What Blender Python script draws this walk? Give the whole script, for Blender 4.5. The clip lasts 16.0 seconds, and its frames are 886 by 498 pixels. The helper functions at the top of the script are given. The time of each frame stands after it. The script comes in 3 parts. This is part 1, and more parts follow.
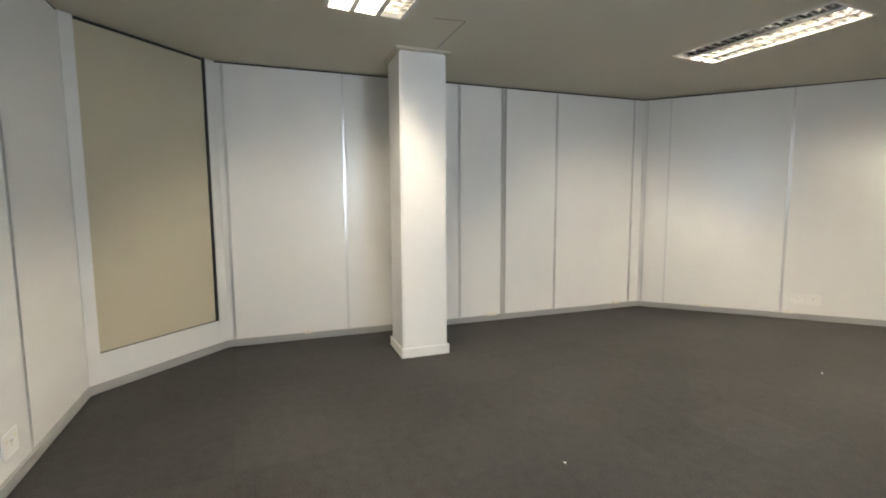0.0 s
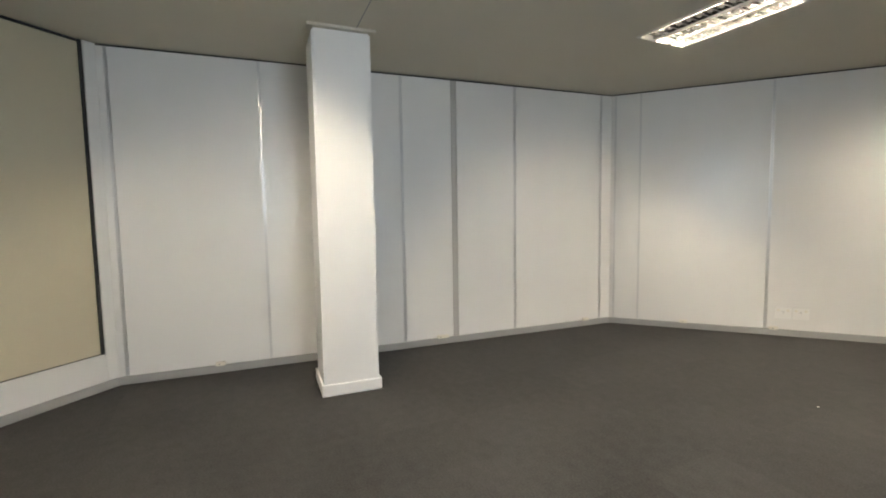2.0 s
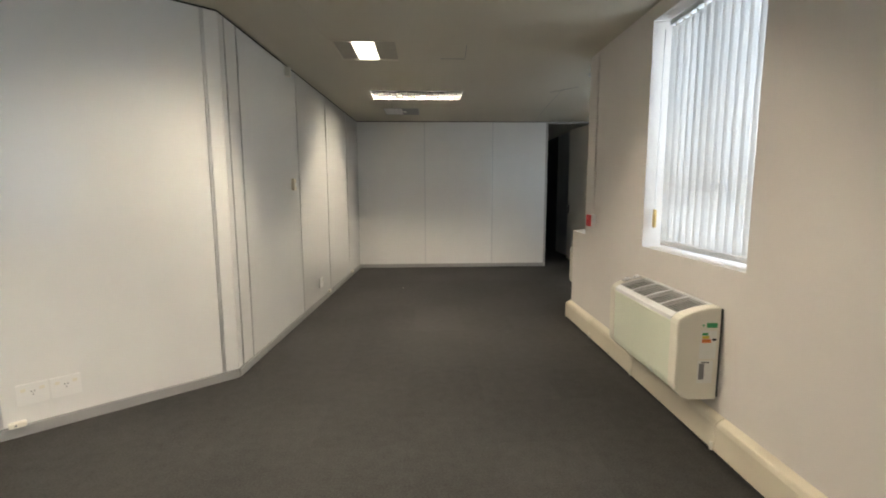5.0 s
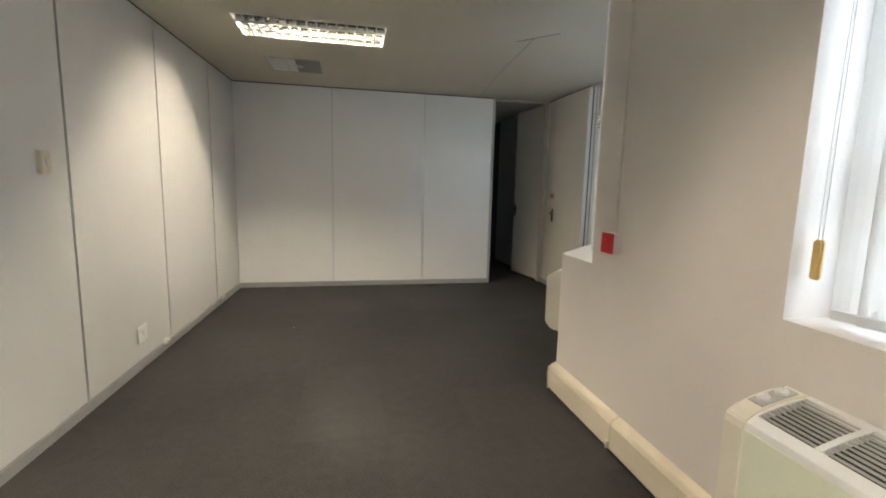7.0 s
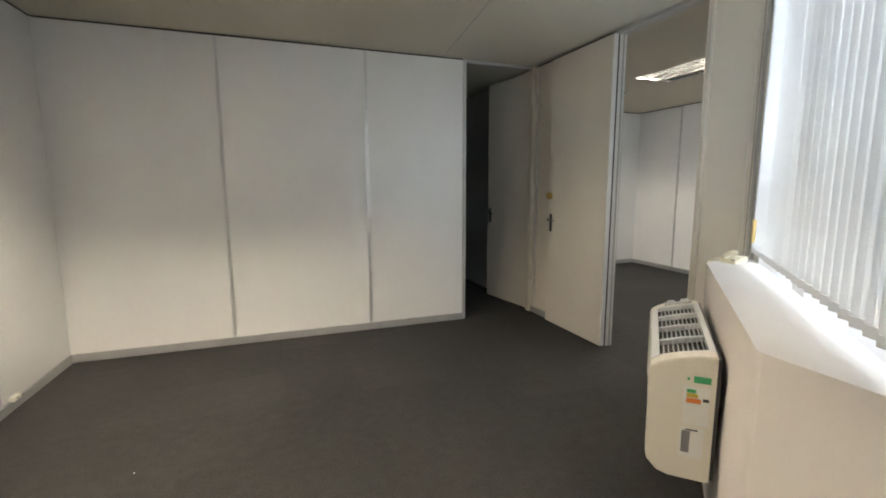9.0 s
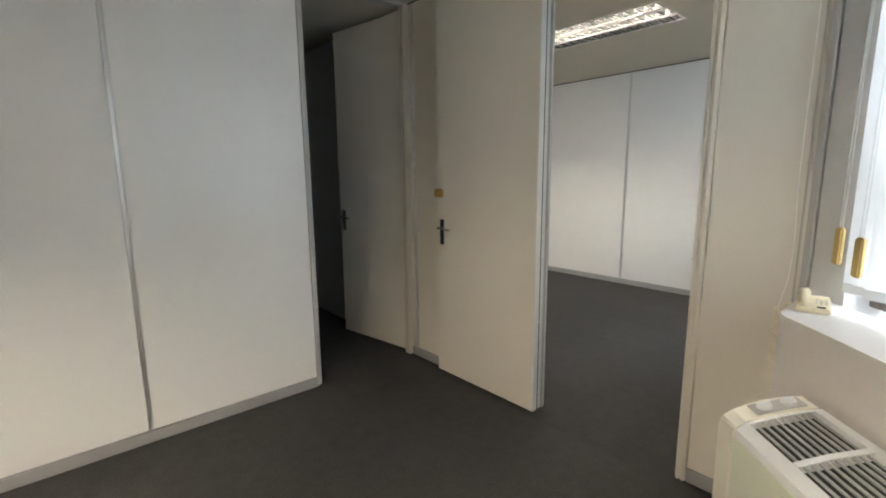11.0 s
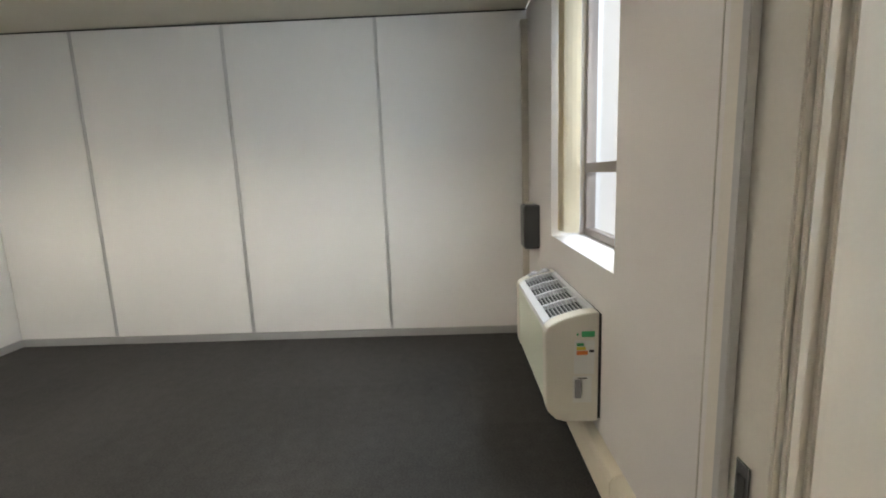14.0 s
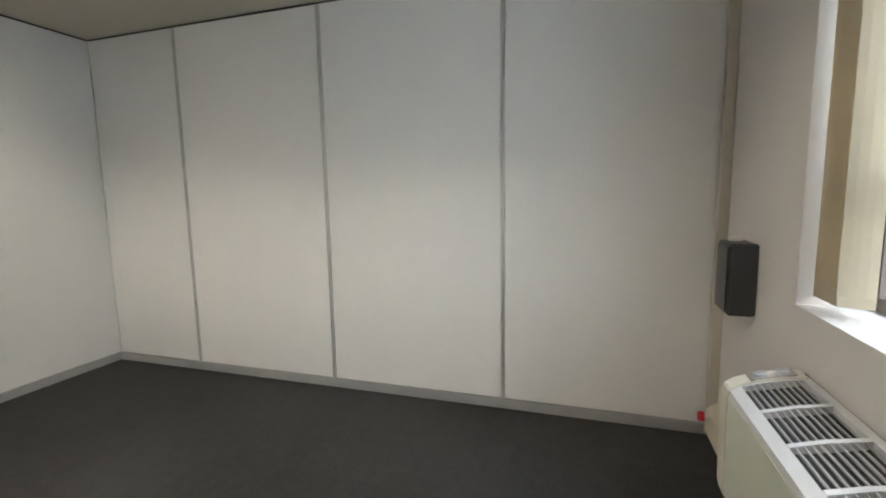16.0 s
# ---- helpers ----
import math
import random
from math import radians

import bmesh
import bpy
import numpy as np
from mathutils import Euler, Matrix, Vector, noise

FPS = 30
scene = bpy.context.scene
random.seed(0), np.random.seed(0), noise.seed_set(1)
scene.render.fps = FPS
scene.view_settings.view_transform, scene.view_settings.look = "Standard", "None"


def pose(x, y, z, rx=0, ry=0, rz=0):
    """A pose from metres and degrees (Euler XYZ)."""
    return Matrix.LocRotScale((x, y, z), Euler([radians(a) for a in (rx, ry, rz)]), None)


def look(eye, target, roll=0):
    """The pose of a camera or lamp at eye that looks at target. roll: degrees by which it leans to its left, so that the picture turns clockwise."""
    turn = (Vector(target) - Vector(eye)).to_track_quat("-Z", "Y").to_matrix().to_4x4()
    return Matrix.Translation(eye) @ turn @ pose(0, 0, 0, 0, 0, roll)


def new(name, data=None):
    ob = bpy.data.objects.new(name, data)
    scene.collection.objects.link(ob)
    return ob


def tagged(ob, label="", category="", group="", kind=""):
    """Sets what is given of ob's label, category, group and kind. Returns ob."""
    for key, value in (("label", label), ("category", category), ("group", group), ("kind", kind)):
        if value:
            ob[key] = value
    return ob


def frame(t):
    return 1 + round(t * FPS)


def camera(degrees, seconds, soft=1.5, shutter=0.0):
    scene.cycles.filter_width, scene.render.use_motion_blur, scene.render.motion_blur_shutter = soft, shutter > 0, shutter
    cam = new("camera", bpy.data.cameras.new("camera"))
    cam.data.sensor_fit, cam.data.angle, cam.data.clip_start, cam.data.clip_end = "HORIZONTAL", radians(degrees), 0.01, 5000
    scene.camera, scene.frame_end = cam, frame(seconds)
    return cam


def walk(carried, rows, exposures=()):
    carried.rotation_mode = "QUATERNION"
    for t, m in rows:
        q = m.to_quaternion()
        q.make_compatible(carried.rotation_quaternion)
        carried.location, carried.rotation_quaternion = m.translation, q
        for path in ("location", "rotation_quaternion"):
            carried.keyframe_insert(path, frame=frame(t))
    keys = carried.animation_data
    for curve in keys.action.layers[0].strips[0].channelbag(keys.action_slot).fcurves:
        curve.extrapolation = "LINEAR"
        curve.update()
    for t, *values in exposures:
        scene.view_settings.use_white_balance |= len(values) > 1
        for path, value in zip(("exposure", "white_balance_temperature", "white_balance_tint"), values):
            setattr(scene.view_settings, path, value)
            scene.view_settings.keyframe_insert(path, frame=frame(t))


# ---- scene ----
cam = camera(88.8, 16.0, soft=1.9)
PATH = [
    (0, (-0.152, 0.088, 1.319), (-1.97, 0.896, 1.117), -0.3),
    (0.5, (-0.23, 0.047, 1.347), (-2.125, 0.648, 1.132), -0.3),
    (1, (-0.34, 0.193, 1.324), (-2.271, 0.67, 1.123), -0.6),
    (1.5, (-0.425, 0.394, 1.339), (-2.329, 0.972, 1.135), -0.6),
    (2, (-0.537, 0.719, 1.29), (-2.334, 1.583, 1.131), -0.9),
    (2.5, (-0.76, 1.035, 1.321), (-2.298, 2.301, 1.146), -0.9),
    (3, (-0.829, 1.46, 1.362), (-2.04, 3.041, 1.179), -1.2),
    (3.5, (-0.875, 1.897, 1.395), (-1.698, 3.709, 1.195), -1.3),
    (4, (-0.912, 2.303, 1.39), (-1.322, 4.248, 1.169), -1.3),
    (4.5, (-0.878, 2.766, 1.374), (-1.006, 4.748, 1.133), -0.8),
    (5, (-0.881, 3.211, 1.353), (-0.802, 5.194, 1.101), -0.2),
    (5.2, (-0.87, 3.408, 1.352), (-0.726, 5.387, 1.1), 0.1),
    (7.3, (-0.67, 5.492, 1.366), (-0.21, 7.419, 1.087), 1.1),
    (7.5, (-0.63, 5.705, 1.372), (-0.142, 7.625, 1.095), 0.8),
    (8, (-0.57, 6.18, 1.373), (-0.035, 8.085, 1.077), 0.8),
    (8.2, (-0.547, 6.365, 1.374), (0.0, 8.267, 1.083), 0.5),
    (10.3, (-0.23, 8.128, 1.402), (0.79, 9.822, 1.104), -0.6),
    (10.5, (-0.125, 8.255, 1.407), (0.941, 9.919, 1.103), -0.8),
    (11, (0.026, 8.594, 1.395), (1.329, 10.075, 1.065), -0.5),
    (11.5, (0.242, 8.87, 1.389), (1.787, 10.094, 1.053), -1.2),
    (12, (0.515, 9.093, 1.386), (2.245, 10.04, 1.05), -1.4),
    (12.5, (0.796, 9.292, 1.376), (2.654, 9.953, 1.043), -2.2),
    (13, (1.072, 9.434, 1.369), (2.997, 9.85, 1.022), -1.9),
    (13.5, (1.414, 9.494, 1.359), (3.369, 9.741, 1.02), -1.7),
    (14, (1.722, 9.572, 1.346), (3.695, 9.623, 1.021), -2.2),
    (14.5, (1.983, 9.646, 1.339), (3.957, 9.585, 1.025), -2.3),
    (15, (2.278, 9.638, 1.329), (4.261, 9.674, 1.07), -1.8),
    (15.5, (2.513, 9.688, 1.332), (4.488, 9.924, 1.128), -1.5),
    (16, (2.739, 9.647, 1.345), (4.629, 10.253, 1.097), -1.0),
]
walk(cam, [(t, look(eye, target, roll)) for t, eye, target, roll in PATH],
     exposures=[(0.0, 1.62), (2.0, 1.54), (3.0, 1.64), (4.0, 1.55), (5.0, 1.55), (7.5, 1.79), (8.2, 1.95), (10.5, 2.05), (12.0, 2.28), (13.5, 2.15), (14.5, 1.97), (16.0, 1.88)])

# ---- world and sun ----
H = 2.565
world = bpy.data.worlds.new("sky")
scene.world = world
world.use_nodes = True
wn = world.node_tree.nodes
sky = wn.new("ShaderNodeTexSky")
sky.sky_type, sky.sun_disc = "NISHITA", False
sky.sun_elevation, sky.sun_rotation = radians(48), radians(-34)
wn["Background"].inputs["Strength"].default_value = 0.05
world.node_tree.links.new(sky.outputs["Color"], wn["Background"].inputs["Color"])
sun = new("sun", bpy.data.lights.new("sun", "SUN"))
sun.data.energy, sun.data.angle, sun.data.color = 0.75, radians(12), (1.0, 0.93, 0.85)
sun.matrix_world = look((-6.0, 9.0, 12.0), (0.0, 0.0, 0.0))
TUBE = 122.0


def sky_lamp(name, m, w, h, watts):
    """An area lamp added for the sky's light, in or outside a window opening."""
    a = new(name, bpy.data.lights.new(name, "AREA"))
    a.data.shape, a.data.size, a.data.size_y, a.data.energy, a.data.color = "RECTANGLE", w, h, watts, (0.80, 0.90, 1.0)
    a.matrix_world = m
    return a


sky_lamp("added_sky_light", look((0.93, 5.79, 1.72), (0.0, 5.80, 1.72)), 1.0, 1.45, 5.6)
sky_lamp("added_sky_light", look((0.86, 1.67, 1.72), (0.0, 1.69, 1.60)), 1.0, 1.45, 12.5)
sky_lamp("added_sky_light", look((1.54, 8.10, 1.70), (0.54, 9.10, 1.60)), 1.75, 1.45, 5.2)
# two unseen lamps added outside the small room's window to brighten floor and wall
sky_lamp("added_sky_light", look((3.985, 7.75, 3.45), (3.985, 10.3, 0.0)), 2.0, 1.2, 24.0)
sky_lamp("added_sky_light", look((2.7, 7.5, 1.85), (5.4, 10.6, 1.30)), 2.0, 1.4, 14.0)


# ---- materials ----
def mat(name, colour, rough=0.6, metal=0.0, vary=0.06, scale=3.0, fine=0.03, fine_scale=180.0, bump=0.05, bump_scale=200.0,
        spec=0.5, translucent=0.0, piece=0.0, stain=None):
    """A painted, plastic or metal surface with broad and fine variation and a fine relief."""
    m = bpy.data.materials.new(name)
    m.use_nodes = True
    n, l = m.node_tree.nodes, m.node_tree.links
    p = n["Principled BSDF"]
    co = n.new("ShaderNodeTexCoord")
    rgb = n.new("ShaderNodeRGB")
    rgb.outputs[0].default_value = (*colour, 1)
    value = n.new("ShaderNodeMath")
    value.operation, value.inputs[1].default_value = "ADD", 1.0
    total = None
    for sc, amount, detail in ((scale, vary, 3.0), (fine_scale, fine, 2.0)):
        t = n.new("ShaderNodeTexNoise")
        t.inputs["Scale"].default_value, t.inputs["Detail"].default_value = sc, detail
        l.new(co.outputs["Object"], t.inputs["Vector"])
        k = n.new("ShaderNodeMath")
        k.operation = "MULTIPLY_ADD"
        k.inputs[1].default_value, k.inputs[2].default_value = 2 * amount, -amount
        l.new(t.outputs["Fac"], k.inputs[0])
        if total is None:
            total = k
        else:
            a = n.new("ShaderNodeMath")
            a.operation = "ADD"
            l.new(total.outputs[0], a.inputs[0]), l.new(k.outputs[0], a.inputs[1])
            total = a
    if piece:
        info = n.new("ShaderNodeObjectInfo")
        k = n.new("ShaderNodeMath")
        k.operation = "MULTIPLY_ADD"
        k.inputs[1].default_value, k.inputs[2].default_value = 2 * piece, -piece
        l.new(info.outputs["Random"], k.inputs[0])
        a = n.new("ShaderNodeMath")
        a.operation = "ADD"
        l.new(total.outputs[0], a.inputs[0]), l.new(k.outputs[0], a.inputs[1])
        total = a
    l.new(total.outputs[0], value.inputs[0])
    mul = n.new("ShaderNodeVectorMath")
    mul.operation = "SCALE"
    l.new(rgb.outputs[0], mul.inputs[0]), l.new(value.outputs[0], mul.inputs["Scale"])
    base = mul.outputs[0]
    if stain:
        t = n.new("ShaderNodeTexNoise")
        t.inputs["Scale"].default_value, t.inputs["Detail"].default_value = 1.3, 6.0
        l.new(co.outputs["Object"], t.inputs["Vector"])
        r = n.new("ShaderNodeMapRange")
        r.inputs["From Min"].default_value, r.inputs["From Max"].default_value = 0.56, 0.78
        r.inputs["To Max"].default_value = 0.6
        l.new(t.outputs["Fac"], r.inputs["Value"])
        mix = n.new("ShaderNodeMix")
        mix.data_type = "RGBA"
        l.new(r.outputs["Result"], mix.inputs["Factor"])
        l.new(base, mix.inputs["A"])
        mix.inputs["B"].default_value = (*stain, 1)
        base = mix.outputs["Result"]
    l.new(base, p.inputs["Base Color"])
    p.inputs["Roughness"].default_value, p.inputs["Metallic"].default_value = rough, metal
    p.inputs["Specular IOR Level"].default_value = spec
    if bump:
        t = n.new("ShaderNodeTexNoise")
        t.inputs["Scale"].default_value, t.inputs["Detail"].default_value = bump_scale, 3.0
        l.new(co.outputs["Object"], t.inputs["Vector"])
        b = n.new("ShaderNodeBump")
        b.inputs["Strength"].default_value, b.inputs["Distance"].default_value = bump, 0.004
        l.new(t.outputs["Fac"], b.inputs["Height"]), l.new(b.outputs["Normal"], p.inputs["Normal"])
    if translucent:
        tr = n.new("ShaderNodeBsdfTranslucent")
        l.new(base, tr.inputs["Color"])
        mx = n.new("ShaderNodeMixShader")
        mx.inputs["Fac"].default_value = translucent
        l.new(p.outputs[0], mx.inputs[1]), l.new(tr.outputs[0], mx.inputs[2])
        l.new(mx.outputs[0], n["Material Output"].inputs["Surface"])
    return m


def glow(name, colour, strength):
    m = bpy.data.materials.new(name)
    m.use_nodes = True
    p = m.node_tree.nodes["Principled BSDF"]
    p.inputs["Base Color"].default_value = (0.8, 0.8, 0.78, 1)
    p.inputs["Emission Color"].default_value, p.inputs["Emission Strength"].default_value = (*colour, 1), strength
    return m


def glass_mat():
    m = bpy.data.materials.new("window_glass")
    m.use_nodes = True
    p = m.node_tree.nodes["Principled BSDF"]
    p.inputs["Base Color"].default_value = (0.95, 0.97, 0.97, 1)
    p.inputs["Roughness"].default_value, p.inputs["Transmission Weight"].default_value, p.inputs["IOR"].default_value = 0.0, 1.0, 1.05
    return m


def carpet_mat():
    """Dark grey-brown needle-felt carpet: speckled fibres, faint worn and soiled areas, faint tile-to-tile change."""
    m = bpy.data.materials.new("carpet")
    m.use_nodes = True
    n, l = m.node_tree.nodes, m.node_tree.links
    p = n["Principled BSDF"]
    co = n.new("ShaderNodeTexCoord")
    fine = n.new("ShaderNodeTexNoise")
    fine.inputs["Scale"].default_value, fine.inputs["Detail"].default_value = 95.0, 6.0
    mid = n.new("ShaderNodeTexNoise")
    mid.inputs["Scale"].default_value, mid.inputs["Detail"].default_value = 15.0, 6.0
    wide = n.new("ShaderNodeTexNoise")
    wide.inputs["Scale"].default_value, wide.inputs["Detail"].default_value = 0.9, 4.0
    tile = n.new("ShaderNodeTexWhiteNoise")
    tile.noise_dimensions = "2D"
    sn = n.new("ShaderNodeVectorMath")
    sn.operation = "SNAP"
    sn.inputs[1].default_value = (0.5, 0.5, 0.5)
    for t in (fine, mid, wide):
        l.new(co.outputs["Object"], t.inputs["Vector"])
    l.new(co.outputs["Object"], sn.inputs[0]), l.new(sn.outputs[0], tile.inputs["Vector"])
    ramp = n.new("ShaderNodeValToRGB")
    ramp.color_ramp.elements[0].position, ramp.color_ramp.elements[0].color = 0.34, (0.0165, 0.0163, 0.0156, 1)
    ramp.color_ramp.elements[1].position, ramp.color_ramp.elements[1].color = 0.68, (0.056, 0.0547, 0.0528, 1)
    total = None
    for node, out, k in ((fine, "Fac", 0.46), (mid, "Fac", 0.22), (wide, "Fac", 0.30), (tile, "Value", 0.06)):
        a = n.new("ShaderNodeMath")
        a.operation = "MULTIPLY_ADD"
        a.inputs[1].default_value = k
        a.inputs[2].default_value = 0.0
        l.new(node.outputs[out], a.inputs[0])
        if total is not None:
            l.new(total.outputs[0], a.inputs[2])
        total = a
    l.new(total.outputs[0], ramp.inputs["Fac"]), l.new(ramp.outputs["Color"], p.inputs["Base Color"])
    p.inputs["Roughness"].default_value, p.inputs["Specular IOR Level"].default_value = 0.72, 0.3
    b = n.new("ShaderNodeBump")
    b.inputs["Strength"].default_value, b.inputs["Distance"].default_value = 0.2, 0.004
    l.new(fine.outputs["Fac"], b.inputs["Height"]), l.new(b.outputs["Normal"], p.inputs["Normal"])
    return m


M_PANEL = mat("white_vinyl_panel", (0.80, 0.80, 0.79), rough=0.26, vary=0.025, fine=0.015, bump=0.05, bump_scale=120, piece=0.012)
M_CORE = mat("partition_core", (0.74, 0.74, 0.72), rough=0.6)
M_STRIP = mat("aluminium_strip", (0.66, 0.665, 0.67), rough=0.28, metal=0.75, vary=0.05, bump=0.02)
M_BASE = mat("grey_skirting", (0.34, 0.34, 0.34), rough=0.5, vary=0.08, scale=6, stain=(0.30, 0.29, 0.27))
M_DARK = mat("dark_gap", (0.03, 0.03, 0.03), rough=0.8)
M_CEIL = mat("ceiling_board", (0.60, 0.565, 0.48), rough=0.85, vary=0.05, scale=0.8, fine=0.03, bump=0.12, bump_scale=90, spec=0.2)
M_PLASTER = mat("cream_plaster", (0.74, 0.705, 0.675), rough=0.6, vary=0.03, fine=0.02, bump=0.15, bump_scale=60)
M_WHITE = mat("white_paint", (0.82, 0.82, 0.81), rough=0.5, vary=0.03, bump=0.08)
M_CREAM = mat("cream_trunking", (0.72, 0.66, 0.53), rough=0.45, vary=0.06, scale=5, bump=0.02, stain=(0.55, 0.49, 0.38))
M_ALMOND = mat("almond_plastic", (0.78, 0.75, 0.66), rough=0.38, vary=0.03, bump=0.02)
M_GRILLE = mat("dusty_grey_grille", (0.42, 0.42, 0.41), rough=0.55, vary=0.12, scale=12, bump=0.02)
M_GREENISH = mat("pale_green_panel", (0.70, 0.74, 0.62), rough=0.35, vary=0.03, bump=0.02)
M_LIGHTGREY = mat("pale_grey_plastic", (0.74, 0.75, 0.76), rough=0.4, vary=0.03, bump=0.02)
M_DOOR = mat("cream_door_paint", (0.72, 0.675, 0.595), rough=0.45, vary=0.03, bump=0.08, bump_scale=70, piece=0.01)
M_FRAME = mat("grey_door_frame", (0.47, 0.465, 0.45), rough=0.5, metal=0.1, vary=0.04, bump=0.02)
M_POST = mat("beige_door_post_paint", (0.54, 0.50, 0.43), rough=0.5, vary=0.05, scale=6, bump=0.03)
M_BRASS = mat("brass", (0.62, 0.40, 0.14), rough=0.28, metal=1.0, vary=0.1, scale=30, bump=0.02)
M_CHROME = mat("chrome", (0.62, 0.62, 0.62), rough=0.15, metal=1.0, vary=0.04, bump=0)
M_BLACK = mat("black_metal", (0.045, 0.047, 0.05), rough=0.35, vary=0.1, bump=0.03)
M_REFLECT = mat("lamp_reflector", (0.40, 0.40, 0.395), rough=0.2, metal=1.0, vary=0.02, bump=0)
M_HOUSING = mat("lamp_housing", (0.62, 0.61, 0.58), rough=0.5, vary=0.03, bump=0)
M_TUBE = glow("lit_tube", (1.0, 0.85, 0.65), TUBE)
M_TUBE_DIM = glow("weak_tube", (1.0, 0.90, 0.76), TUBE * 0.235)
M_TUBE_OFF = mat("dead_tube", (0.72, 0.72, 0.70), rough=0.3, bump=0)
M_DIFFUSER = glow("lit_diffuser", (1.0, 0.93, 0.78), 1.3)
M_PLATE = mat("dull_blanking_plate", (0.40, 0.375, 0.32), rough=0.6, vary=0.08, scale=9, bump=0.03)
M_FROST = mat("frosted_beige_film", (0.52, 0.48, 0.365), rough=0.28, vary=0.05, scale=1.2, bump=0.03)
M_BLIND = mat("blind_fabric", (0.84, 0.84, 0.84), rough=0.8, vary=0.03, fine=0.05, fine_scale=300, bump=0.1, translucent=0.55)
M_BLIND_OLD = mat("yellowed_blind_fabric", (0.74, 0.66, 0.50), rough=0.8, vary=0.05, fine=0.05, translucent=0.35)
M_WOOD = mat("varnished_toggle", (0.66, 0.48, 0.18), rough=0.4, vary=0.08, scale=20, bump=0.03)
M_RED = mat("red_plastic", (0.62, 0.02, 0.03), rough=0.35, vary=0.05, bump=0.02)
M_BRONZE = mat("bronze_window_frame", (0.23, 0.19, 0.165), rough=0.4, metal=0.4, vary=0.06, bump=0.03)
M_PHONE = mat("cream_phone", (0.78, 0.70, 0.52), rough=0.35, vary=0.04, bump=0.02)
M_GREEN = mat("green_label", (0.06, 0.42, 0.16), rough=0.5, bump=0)
M_YELLOW = mat("yellow_label", (0.75, 0.62, 0.10), rough=0.5, bump=0)
M_ORANGE = mat("orange_label", (0.80, 0.24, 0.05), rough=0.5, bump=0)
M_GREY = mat("grey_label", (0.25, 0.25, 0.26), rough=0.5, bump=0)
M_PAPER = mat("paper_label", (0.80, 0.80, 0.76), rough=0.6, bump=0)
M_FACADE = mat("facade_render", (0.78, 0.76, 0.72), rough=0.9, vary=0.05, scale=0.6, bump=0.2, bump_scale=30)
M_FACADE_GLASS = mat("facade_glass", (0.42, 0.46, 0.48), rough=0.25, vary=0.1, bump=0)
M_PAVE = mat("paving", (0.30, 0.29, 0.27), rough=0.9, vary=0.15, scale=2)
# near-black base colour stands in for the missing light in the passage
M_PASSAGE_SHADE = mat("passage_panel_shade", (0.045, 0.05, 0.062), rough=0.6, vary=0.08, bump=0.05)
M_GLASS = glass_mat()
M_CARPET = carpet_mat()


# ---- mesh tools ----
class Maker:
    """Gathers boxes, prisms and rods in one mesh."""

    def __init__(self):
        self.bm = bmesh.new()

    def box(self, x0, x1, y0, y1, z0, z1, m=None):
        r = bmesh.ops.create_cube(self.bm, size=1.0)
        t = Matrix.Translation(((x0 + x1) / 2, (y0 + y1) / 2, (z0 + z1) / 2)) @ Matrix.Diagonal((abs(x1 - x0), abs(y1 - y0), abs(z1 - z0), 1))
        bmesh.ops.transform(self.bm, matrix=(m or Matrix()) @ t, verts=r["verts"])
        return self

    def rod(self, a, b, r, n=10, r2=None):
        a, b = Vector(a), Vector(b)
        g = bmesh.ops.create_cone(self.bm, cap_ends=True, segments=n, radius1=r, radius2=r if r2 is None else r2, depth=(b - a).length)
        q = (b - a).to_track_quat("Z", "Y").to_matrix().to_4x4()
        bmesh.ops.transform(self.bm, matrix=Matrix.Translation((a + b) / 2) @ q, verts=g["verts"])
        return self

    def prism(self, outline, low, high, axis="z"):
        """An outline in the two other axes, drawn out along an axis."""
        put = {"z": lambda u, v, w: (u, v, w), "x": lambda u, v, w: (w, u, v), "y": lambda u, v, w: (u, w, v)}[axis]
        ends = [[self.bm.verts.new(put(u, v, w)) for u, v in outline] for w in (low, high)]
        n = len(outline)
        self.bm.faces.new(ends[0]), self.bm.faces.new(list(reversed(ends[1])))
        for i in range(n):
            self.bm.faces.new((ends[0][i], ends[1][i], ends[1][(i + 1) % n], ends[0][(i + 1) % n]))
        return self

    def mesh(self, name, material, bevel=0.0, smooth=False, seg=2):
        bmesh.ops.recalc_face_normals(self.bm, faces=self.bm.faces[:])
        if bevel:
            edges = [e for e in self.bm.edges if len(e.link_faces) == 2 and e.calc_face_angle(0) > 0.6]
            bmesh.ops.bevel(self.bm, geom=edges, offset=bevel, segments=seg, affect="EDGES", clamp_overlap=True)
        d = bpy.data.meshes.new(name)
        self.bm.to_mesh(d)
        self.bm.free()
        d.materials.append(material)
        if smooth:
            for f in d.polygons:
                f.use_smooth = True
        return d

    def part(self, name, material, parent=None, bevel=0.0, smooth=False, seg=2):
        ob = new(name, self.mesh(name, material, bevel, smooth, seg))
        ob.parent = parent
        return ob


def thing(name, m, label, category, group=""):
    e = new(name)
    e.empty_display_size = 0.1
    e.matrix_world = m
    return tagged(e, label, category, group)


def cord(name, points, r, material, parent=None):
    c = bpy.data.curves.new(name, "CURVE")
    c.dimensions, c.bevel_depth, c.bevel_resolution, c.resolution_u = "3D", r, 1, 4
    s = c.splines.new("BEZIER")
    s.bezier_points.add(len(points) - 1)
    for b, p in zip(s.bezier_points, points):
        b.co = p
        b.handle_left_type = b.handle_right_type = "AUTO"
    c.materials.append(material)
    ob = new(name, c)
    ob.parent = parent
    return ob


